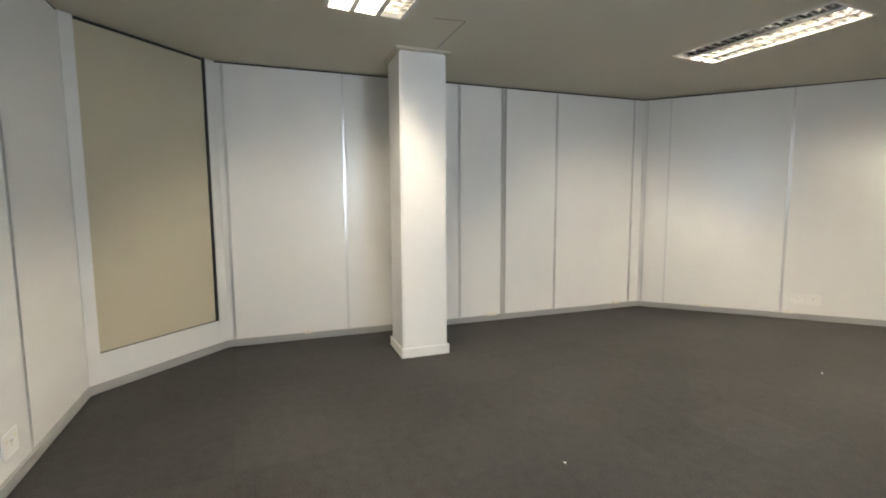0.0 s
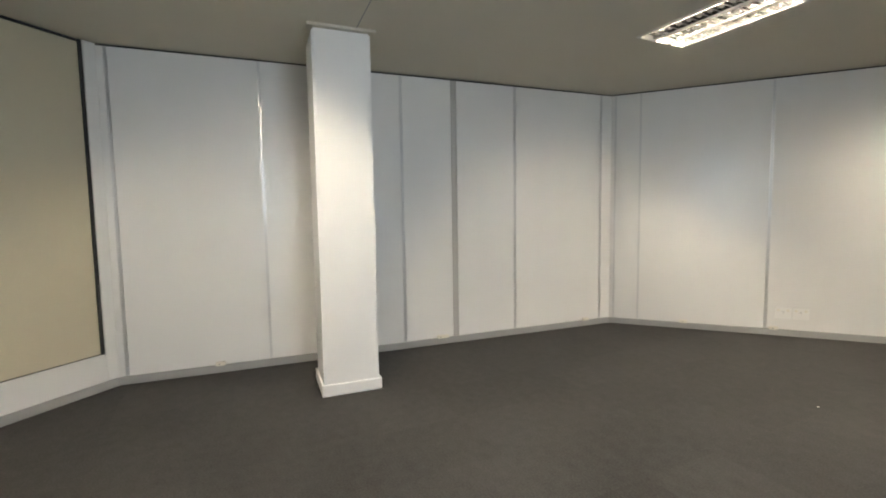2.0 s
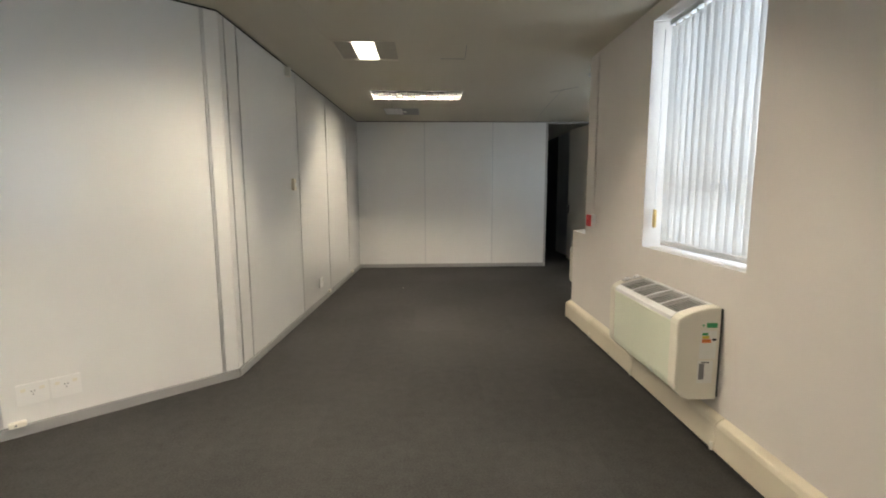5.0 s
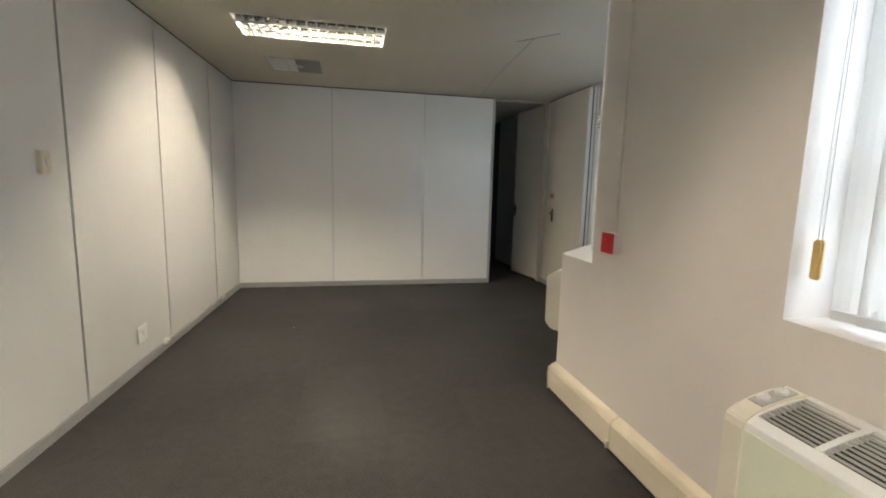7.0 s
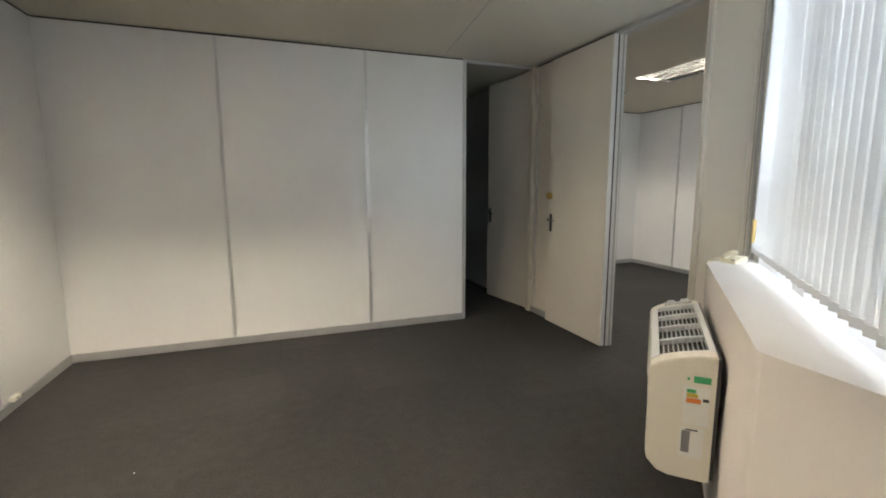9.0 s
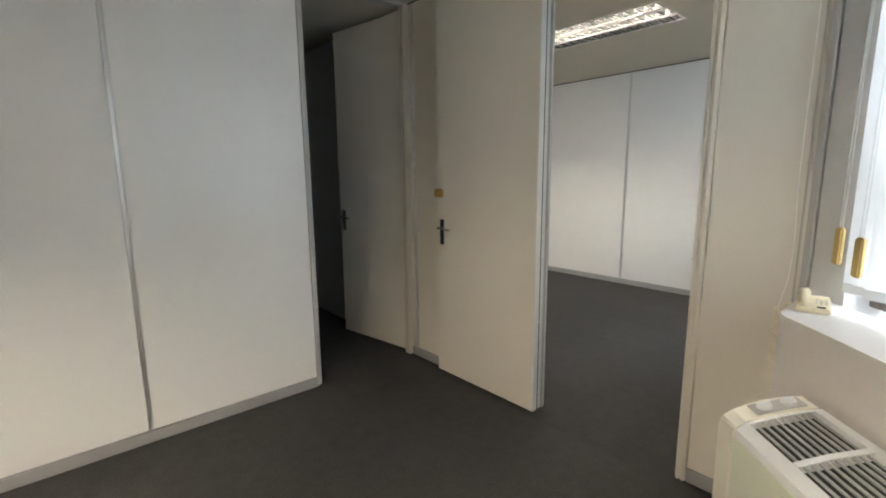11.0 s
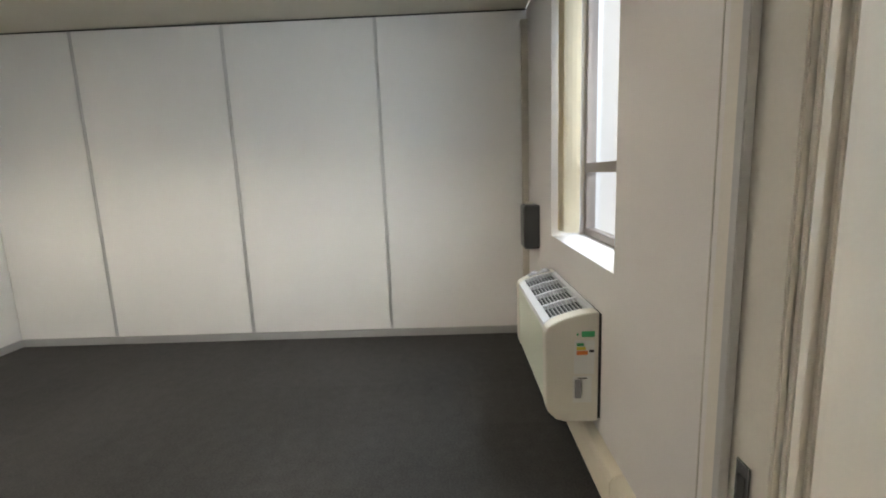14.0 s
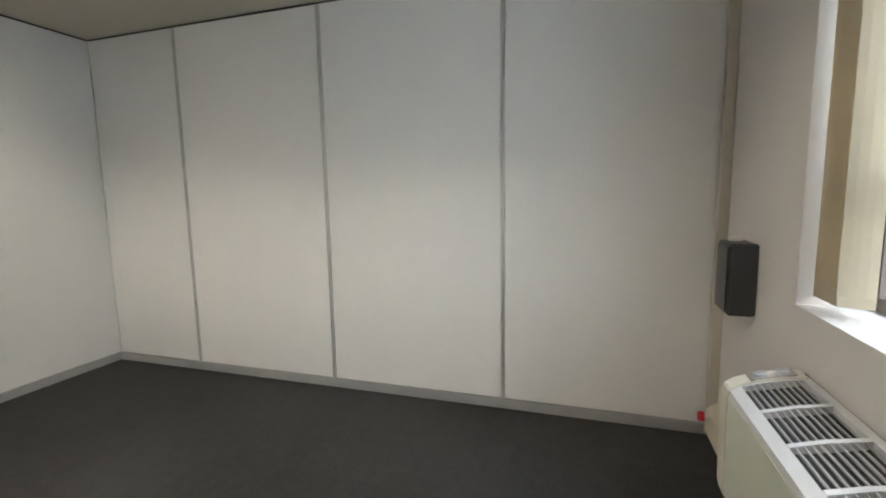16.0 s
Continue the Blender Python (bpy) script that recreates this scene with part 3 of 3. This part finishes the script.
# ---- ceiling fittings ----
def troffer(x0, x1, y0, y1, lengthwise, dead, label):
    """Recessed louvred fluorescent fitting: housing, reflectors, cross blades and three tubes, one of them dead."""
    lx, ly = x1 - x0, y1 - y0
    m = Matrix.Translation((x0, y0, H)) if lengthwise else Matrix.Translation((x1, y0, H)) @ Matrix.Rotation(math.pi / 2, 4, "Z")
    L, W = (lx, ly) if lengthwise else (ly, lx)
    t = thing("ceiling_light", m, label, "ceiling light", "recessed louvred ceiling lights")
    top = 0.125
    rise, deep = (0.018, 0.068) if lengthwise else (0.012, 0.050)
    Maker().box(0, L, 0, W, top, top + 0.01).box(0, 0.010, 0, W, -0.004, top).box(L - 0.010, L, 0, W, -0.004, top).box(
        0.010, L - 0.010, 0, 0.010, -0.004, top).box(0.010, L - 0.010, W - 0.010, W, -0.004, top).part("housing", M_HOUSING, t)
    bay = (W - 0.020) / 3
    refl = Maker()
    for i in range(3):
        a = 0.010 + i * bay
        b = a + bay
        for u, k in ((a, 1), (b, -1)):
            refl.prism([(u + k * 0.0006, 0.0), (u + k * 0.0026, 0.0), (u + k * 0.009, 0.026), (u + k * 0.024, 0.05), (u + k * 0.022, 0.051), (u + k * 0.006, 0.026)], 0.010, L - 0.010, "x")
        refl.box(0.010, L - 0.010, a + 0.026, b - 0.026, 0.104, 0.108)
    refl.part("reflector", M_REFLECT, t)
    rails = Maker()
    for i in range(4):
        y = 0.010 + i * bay
        rails.box(0.0105, L - 0.0105, max(y - 0.019, 0.0105), min(y + 0.019, W - 0.0105), -0.0035, -0.0008)
    rails.part("rail", M_HOUSING, t)
    blades = Maker()
    count = 15
    for i in range(3):
        a = 0.010 + i * bay
        for j in range(1, count):
            x = 0.010 + (L - 0.020) * j / count
            blades.prism([(a + 0.004, 0.0), (a + bay - 0.004, 0.0), (a + bay - 0.018, rise), (a + 0.018, rise)], x - 0.0012, x + 0.0012, "x")
        for j in range(1, count):
            x = 0.010 + (L - 0.020) * j / count
            blades.box(x - 0.0045, x + 0.0045, a + 0.0195, a + bay - 0.0195, -0.0032, -0.0009)
    blades.part("louvre", M_REFLECT, t)
    for i in range(3):
        y = 0.010 + (i + 0.5) * bay
        Maker().rod((0.03, y, deep), (L - 0.03, y, deep), 0.013, 8).part("tube", M_TUBE_OFF if i == dead else (M_TUBE if lengthwise else M_TUBE_DIM), t)
    return t


for l in LAMPS:
    troffer(*l, "recessed louvred fluorescent light with one dead tube")

x0, x1, y0, y1 = DOWNLIGHT
t = thing("ceiling_light", Matrix.Translation((x0, y0, H)), "square ceiling fitting with one lit diffuser strip", "ceiling light")
w, d = x1 - x0, y1 - y0
Maker().box(0, w, 0, d, 0.05, 0.06).box(0, 0.012, 0, d, -0.005, 0.05).box(w - 0.012, w, 0, d, -0.005, 0.05).box(
    0.012, w - 0.012, 0, 0.012, -0.005, 0.05).box(0.012, w - 0.012, d - 0.012, d, -0.005, 0.05).part("housing", M_CEIL, t)
Maker().box(0.012, 0.155, 0.012, d - 0.012, 0.004, 0.012).box(0.345, w - 0.012, 0.012, d - 0.012, 0.004, 0.012).part("blank_plate", M_PLATE, t, 0.002)
Maker().box(0.16, 0.34, 0.014, d - 0.014, -0.002, 0.006).part("diffuser", M_DIFFUSER, t, 0.003)

x0, x1, y0, y1 = VENT
t = thing("air_grille", Matrix.Translation((x0, y0, H)), "square ceiling air grille with half its egg-crate blanked", "air grille")
w, d = x1 - x0, y1 - y0
Maker().box(0, w, 0, d, 0.10, 0.11).box(0, 0.012, 0, d, -0.004, 0.1).box(w - 0.012, w, 0, d, -0.004, 0.1).box(
    0.012, w - 0.012, 0, 0.012, -0.004, 0.1).box(0.012, w - 0.012, d - 0.012, d, -0.004, 0.1).part("housing", M_FRAME, t)
Maker().box(0.012, w / 2 + 0.009, 0.012, d - 0.012, 0.092, 0.0995).part("shaft", M_WHITE, t)
Maker().box(w / 2 + 0.01, w - 0.012, 0.012, d - 0.012, 0.0, 0.004).part("blank_plate", M_GREY, t, 0.002)
crate = Maker()
for i in range(0, 4):
    crate.box(0.0125 + i * 0.083, 0.0155 + i * 0.083, 0.0125, d - 0.0125, 0.0, 0.06)
for j in range(0, 4):
    crate.box(0.016, w / 2 + 0.004, 0.0125 + j * (d - 0.028) / 3, 0.0155 + j * (d - 0.028) / 3, 0.001, 0.059)
crate.part("egg_crate", M_WHITE, t)
Maker().rod((w * 0.52, d * 0.42, -0.004), (w * 0.62, d * 0.55, -0.004), 0.008).part("catch", M_WHITE, t)

# seams and an access hatch in the ceiling
for i, (xa, ya, xb, yb, wd) in enumerate((
        (-3.71, 1.60, -3.06, 1.56, 0.006), (-3.10, 1.34, -3.06, 1.56, 0.005), (-0.72, 7.55, -0.50, 7.55, 0.007), (-0.52, 7.16, -0.50, 7.55, 0.004),
        (-1.72, 5.96, -1.66, 7.06, 0.012), (0.68, 8.93, 0.93, 8.64, 0.004), (0.79, 8.84, 0.89, 9.95, 0.005), (0.89, 9.95, 1.05, 11.2, 0.003))):
    mm, ln = along((xa, ya), (xb, yb))
    s = Maker().box(0, ln, -wd / 2, wd / 2, H - 0.0035, H - 0.0005).part("ceiling_seam", M_CEIL if i == 4 else M_GREY)
    s.matrix_world = mm
    tagged(s, "seam between ceiling boards", "seam", kind="structure")


# ---- fan-coil units ----
def fan_coil(m, label):
    """Wall-hung fan-coil unit: rounded casing, pale front panel, slatted top grille in four fields, labels on its end."""
    u = thing("fan_coil_unit", m, label, "air conditioner", "fan-coil units")
    L, D, T = 0.88, 0.235, 0.49
    end = [(0.012, 0.0), (0.15, 0.0), (0.19, 0.012), (0.226, 0.05), (0.232, 0.08), (D, 0.40), (0.228, 0.425), (0.20, 0.445), (0.15, 0.466), (0.08, 0.484), (0.012, T)]
    for a, b in ((0.0, 0.075), (L - 0.075, L)):
        Maker().prism(end, a, b, "x").part("end_cap", M_ALMOND, u, 0.004)
    inner = [(0.012, 0.004), (0.15, 0.004), (0.186, 0.016), (0.222, 0.052), (0.228, 0.08), (0.231, 0.40), (0.222, 0.418), (0.012, 0.43)]
    Maker().prism(inner, 0.0755, L - 0.0755, "x").part("front_panel", M_GREENISH, u)
    Maker().prism([(0.198, 0.42), (0.231, 0.405), (0.228, 0.425), (0.20, 0.4455)], 0.0755, L - 0.0755, "x").part("front_rail", M_LIGHTGREY, u)
    Maker().prism([(0.013, 0.455), (0.035, 0.452), (0.035, 0.487), (0.013, 0.49)], 0.0755, L - 0.0755, "x").part("back_rail", M_LIGHTGREY, u)
    # dark sheet close below the slats, painting the shade inside the grille
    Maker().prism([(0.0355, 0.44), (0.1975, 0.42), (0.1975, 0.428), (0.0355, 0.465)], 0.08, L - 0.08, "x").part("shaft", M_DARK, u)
    field = (L - 0.15) / 4
    slope = lambda y: 0.4895 - 0.0445 * ((y - 0.012) / 0.188) ** 1.5
    for i in range(5):
        x = 0.0755 + i * field
        lo, hi = max(x - 0.009, 0.0758), min(x + 0.009, L - 0.0758)
        Maker().prism([(0.0355, slope(0.0355) - 0.02), (0.1975, slope(0.1975) - 0.02), (0.1975, slope(0.1975)), (0.12, slope(0.12)), (0.0355, slope(0.0355))], lo, hi, "x").part("grille_bar", M_LIGHTGREY, u)
    slats = Maker()
    for j in range(9):
        y = 0.050 + j * 0.0168
        slats.prism([(y - 0.0022, slope(y) - 0.009), (y + 0.0022, slope(y) - 0.009), (y + 0.0022, slope(y) - 0.003), (y - 0.0022, slope(y) - 0.003)], 0.08, L - 0.08, "x")
    tagged(slats.part("grille", M_GRILLE, u), "grey slatted grille", kind="stuff")
    Maker().box(0.006, L - 0.006, 0.0, 0.0115, 0.01, T - 0.01).part("back_plate", M_BLACK, u)
    tilt = Matrix.Translation((L - 0.040, 0.105, 0.4775)) @ Matrix.Rotation(-0.24, 4, "X")
    recess = Maker().box(-0.026, 0.026, -0.066, 0.066, -0.002, 0.003).part("control_recess", M_FRAME, u, 0.002)
    recess.matrix_local = tilt
    for y in (-0.032, 0.032):
        knob = Maker().rod((0, y, 0.003), (0, y, 0.012), 0.020, 16, 0.018).box(-0.003, 0.003, y - 0.017, y + 0.017, 0.012, 0.018).part("knob", M_LIGHTGREY, u, 0.0015)
        knob.matrix_local = tilt
    plates = [("label", 0.03, 0.085, 0.385, 0.41, M_GREEN), ("label", 0.03, 0.115, 0.22, 0.37, M_PAPER), ("rating_label", 0.075, 0.105, 0.345, 0.358, M_GREEN),
              ("rating_label", 0.068, 0.105, 0.327, 0.342, M_YELLOW), ("rating_label", 0.058, 0.105, 0.306, 0.324, M_ORANGE),
              ("rating_label", 0.032, 0.052, 0.316, 0.328, M_BLACK), ("label", 0.04, 0.12, 0.09, 0.21, M_PAPER), ("label_picture", 0.085, 0.112, 0.11, 0.195, M_GREY),
              ("label_line", 0.06, 0.10, 0.198, 0.203, M_BLACK), ("label", 0.098, 0.106, 0.392, 0.402, M_GREEN)]
    for n, (nm, ya, yb, za, zb, mt) in enumerate(plates):
        d = -0.0012 if mt is M_PAPER else -0.0022
        Maker().box(d, -0.0002 if mt is M_PAPER else -0.0013, ya, yb, za, zb).part(nm, mt, u)
    Maker().rod((0.70, 0.08, 0.0), (0.70, 0.08, -0.07), 0.012).rod((0.70, 0.08, -0.07), (0.70, 0.03, -0.085), 0.012).part("pipe", M_ALMOND, u)
    return u


S2 = math.sqrt(0.5)
fan_coil(frame_of((0.634, 5.39, 0.275), (0.0188, 1), (-1, 0.0188)), "cream fan-coil unit with pale green front below window")
fan_coil(frame_of((0.655 + 0.455 * S2 - 0.012, 7.857 + 0.455 * S2 + 0.012, 0.275), (1, 1), (-1, 1)), "cream fan-coil unit below the angled window sill")
fan_coil(frame_of((3.55, 8.966, 0.265), (1, 0), (0, 1)), "cream fan-coil unit with energy labels on its end")

# ---- trunking along the outer walls ----
def trunking(m, lengths, label):
    t = thing("cable_trunking", m, label, "trunking", "cable trunking")
    x = 0.0
    for n in lengths:
        Maker().prism([(-0.001, 0.025), (-0.044, 0.027), (-0.05, 0.035), (-0.05, 0.165), (-0.04, 0.188), (-0.001, 0.208)], x + 0.002, x + n - 0.002, "x").part("length", M_CREAM, t, 0.003)
        Maker().box(x + n - 0.025, x + n - 0.005, -0.062, -0.0505, 0.03, 0.075).part("clip", M_ALMOND, t, 0.004)
        x += n
    Maker().box(-0.004, 0.0015, -0.054, -0.001, 0.02, 0.175).part("end_plate", M_CREAM, t, 0.002)
    Maker().box(-0.012, -0.0045, -0.058, -0.03, 0.10, 0.135).part("bracket", M_CHROME, t, 0.003)
    Maker().box(0.0, x, -0.03, -0.001, 0.0, 0.024).part("skirting", M_DARK, t)
    return t


trunking(along((0.666, 7.87), (0.558, -1.0))[0], [0.75, 0.85, 0.95, 1.5, 2.2, 2.2], "cream cable trunking along the foot of the wall")
trunking(along((5.38, 8.965), (2.17, 8.965))[0], [1.0, 1.1, 1.1], "cream cable trunking along the foot of the wall")


# ---- small wall things ----
def on_wall(p, q, s, z, out=0.0):
    """A pose on the wall from p to q at s metres along: x along, y out of the wall to the room (negative is out), z up."""
    m, _ = along(p, q)
    return m @ Matrix.Translation((s, -out, z))


def socket(m, label, twin=1):
    t = thing("wall_socket", m, label, "socket", "wall sockets")
    for i in range(twin):
        x = i * 0.146
        Maker().box(x, x + 0.138, -0.012, -0.0005, -0.025, 0.095).part("plate", M_WHITE, t, 0.003)
        Maker().box(x + 0.018, x + 0.040, -0.016, -0.0125, 0.052, 0.070).box(x + 0.098, x + 0.120, -0.016, -0.0125, 0.052, 0.070).part("rocker", M_ALMOND, t, 0.001)
        for dx, dz in ((0.060, 0.044), (0.074, 0.044), (0.067, 0.026)):
            Maker().box(x + dx, x + dx + 0.005, -0.0135, -0.0122, dz, dz + 0.008).part("hole", M_GREY, t)
    return t


socket(on_wall(C2, C3, 1.575, 0.20), "white double wall socket above the skirting", 2)
socket(on_wall((0.62, -1.02), A0, 3.36, 0.18), "white wall socket above the skirting")
socket(on_wall(C3, FL, 2.17, 0.22), "white wall socket above the skirting")
sw = thing("light_switch", on_wall(C3, FL, 1.36, 1.37), "cream light switch on the partition joint", "switch")
Maker().box(-0.035, 0.035, -0.03, -0.0005, 0, 0.115).part("box", M_CREAM, sw, 0.004)
Maker().box(-0.012, 0.012, -0.037, -0.0305, 0.04, 0.075).part("rocker", M_WHITE, sw, 0.002)
sb = thing("detector_box", on_wall(C3, FL, 1.30, H - 0.12), "small cream box high on the partition", "box")
Maker().box(-0.025, 0.025, -0.05, -0.0005, 0, 0.09).part("case", M_ALMOND, sb, 0.006)
for s, wl in ((0.67, "w"), (2.62, "w"), (4.36, "w"), (0.72, "a"), (1.53, "a"), (2.55, "p"), (4.0, "p")):
    p, q = {"w": (A1, C2), "a": (C2, C3), "p": (C3, FL)}[wl]
    k = thing("cable_outlet", on_wall(p, q, s, 0.063), "small cream cable outlet on the skirting", "cable outlet", "cable outlets")
    Maker().box(0, 0.075 if s != 2.62 else 0.12, -0.034, -0.001, 0, 0.03).part("case", M_ALMOND, k, 0.004)
    Maker().rod((0.03, -0.036, 0.015), (0.03, -0.034, 0.015), 0.006).part("grommet", M_GREY, k)

# red call point with its conduit
cp = thing("call_point", along((0.6596, 7.326), (0.6556, 7.0))[0] @ Matrix.Translation((0, 0, 1.036)), "red break-glass fire call point on a white box", "call point")
Maker().box(0, 0.105, -0.045, -0.0005, 0, 0.105).part("back_box", M_WHITE, cp, 0.003)
Maker().box(0.0, 0.105, -0.056, -0.0455, 0, 0.105).part("face", M_RED, cp, 0.003)
Maker().rod((0.045, -0.056, 0.052), (0.045, -0.066, 0.052), 0.02, 16).part("button", M_RED, cp, 0.003)
Maker().box(0.036, 0.054, -0.012, -0.0005, 0.106, H - 1.04).part("conduit", M_PLASTER, cp, 0.003)

# dark box and riser in the small room's corner
bx = thing("junction_box", pose(4.90, 8.966, 0.80), "dark grey metal box beside the riser", "junction box")
Maker().box(0, 0.19, 0, 0.105, 0, 0.31).part("case", M_BLACK, bx, 0.006)
Maker().box(0.014, 0.176, 0.1055, 0.111, 0.014, 0.296).part("lid", M_BLACK, bx, 0.003)
Maker().rod((0.15, 0.05, 0.31), (0.15, 0.05, 0.325), 0.03).part("gland", M_ALMOND, bx, 0.002)
tagged(Maker().box(5.352, 5.396, 8.966, 9.014, 0.07, 2.42).box(5.35, 5.398, 8.966, 9.02, 2.42, 2.47).part("trim", M_POST, None, 0.003), "beige painted cable riser in the corner", "trim", kind="structure")
vs = thing("valve", pose(5.30, 9.04, 0.15), "small red valve wheel near the floor", "valve")
Maker().rod((0, 0, 0), (0, 0.03, 0), 0.025, 14).part("wheel", M_RED, vs, 0.004)
Maker().rod((0, -0.073, 0), (0, -0.001, 0), 0.012, 10).part("stem", M_ALMOND, vs)

# corner trims and a board joint
tagged(Maker().box(X - 0.010, X - 0.0005, 8.926, 8.944, 0.0, H - 0.004).box(X - 0.006, X - 0.0005, 8.955, 8.962, 0.064, H - 0.004).part("trim", M_FRAME, None, 0.002), "grey metal partition edge trim", "trim", kind="structure")
tagged(Maker().box(2.7885, 2.7935, 8.966, 8.9675, 0.27, H - 0.004).part("trim", M_POST), "thin vertical joint in the wall lining", "trim", kind="structure")

# telephone on the sill
ph = thing("telephone", pose(1.885, 8.868, 0.944, 0, 0, 100) @ Matrix.Diagonal((0.6, 0.6, 0.6, 1)), "cream corded desk telephone on the window sill", "telephone")
Maker().prism([(-0.105, 0.0), (0.105, 0.0), (0.105, 0.022), (0.09, 0.03), (0.02, 0.042), (-0.09, 0.058), (-0.105, 0.05)], -0.072, 0.072, "x").part("base", M_PHONE, ph, 0.006, False, 3)
Maker().prism([(-0.108, 0.064), (-0.102, 0.088), (-0.075, 0.098), (-0.02, 0.094), (0.045, 0.082), (0.088, 0.066), (0.1, 0.05), (0.098, 0.034),
               (0.06, 0.037), (0.045, 0.046), (-0.045, 0.062), (-0.06, 0.06), (-0.1, 0.06)], 0.014, 0.068, "x").part("handset", M_PHONE, ph, 0.012, True, 4)
keys = Maker()
for i in range(3):
    for j in range(4):
        keys.box(-0.060 + i * 0.021, -0.046 + i * 0.021, -0.03 + j * 0.018, -0.018 + j * 0.018, 0.036, 0.053 - 0.0018 * j)
keys.part("keypad", M_ALMOND, ph, 0.002)
Maker().box(-0.05, -0.015, 0.072, 0.088, 0.028, 0.0365).part("display", M_BLACK, ph)
coil = []
for i in range(60):
    a = i * 1.6
    coil.append((1.80 + 0.012 * math.cos(a), 8.942 + 0.012 * math.sin(a), 0.95 - 0.0032 * i))
tagged(cord("coiled_cord", [(1.86, 8.87, 0.96), (1.82, 8.93, 0.962), *coil], 0.0022, M_PHONE), "cream coiled telephone cord hanging over the sill", "cord")
tagged(cord("telephone_lead", [(2.07, 8.975, 2.3), (2.068, 8.98, 1.4), (2.06, 8.975, 1.0), (2.04, 8.985, 0.93), (2.01, 8.985, 0.885), (1.98, 8.965, 0.88), (1.955, 8.945, 0.92), (1.955, 8.90, 0.955)], 0.002, M_WHITE), "thin white telephone lead looped by the jamb", "cord")

# paper flecks on the carpet
for x, y, r in ((-2.05, 4.11, 0.012), (-1.90, 1.53, 0.012), (-1.2, 9.5, 0.006)):
    fl = tagged(Maker().prism([(0, 0), (r, 0.3 * r), (0.8 * r, r), (-0.2 * r, 0.7 * r)], 0.0005, 0.003).part("paper_scrap", M_PAPER), "tiny white paper scrap on the carpet", "scrap")
    fl.location = (x, y, 0)

# ---- outside ----
tagged(Maker().box(-60, 60, -60, 80, -7.2, -7.0).part("ground", M_PAVE), "paved courtyard ground", "ground", kind="structure")
fac = tagged(Maker().box(-1.0, 14.0, -3.6, -3.0, -7.0, 20.0).box(14.0, 20.0, -3.6, 12.0, -7.0, 20.0).part("building", M_FACADE), "pale rendered neighbouring building", "building")
for y in (-2.4, 0.6):
    for z in (-4.6, 2.65, 6.6):
        Maker().box(13.965, 13.995, y, y + 2.65, z, z + 0.8).part("window", M_FACADE_GLASS, fac)
        Maker().box(13.86, 13.995, y - 0.12, y + 2.77, z - 0.16, z - 0.005).part("sill", M_FACADE, fac)
        for k in (0.85, 1.75):
            Maker().box(13.94, 13.964, y + k, y + k + 0.06, z, z + 0.8).part("mullion", M_FACADE, fac)
for y, z, w, h in ((1.65, -1.40, 0.55, 0.43), (1.0, -2.1, 0.75, 0.5), (1.35, 4.15, 0.18, 0.5)):
    Maker().box(13.93, 13.995, y, y + w, z, z + h).part("vent", M_FACADE_GLASS, fac)
for x in (3.0, 6.6, 10.2):
    for z in (-4.6, 2.65):
        Maker().box(x, x + 2.4, -2.995, -2.965, z, z + 0.9).part("window", M_FACADE_GLASS, fac)
        Maker().box(x - 0.1, x + 2.5, -2.995, -2.86, z - 0.16, z - 0.005).part("sill", M_FACADE, fac)
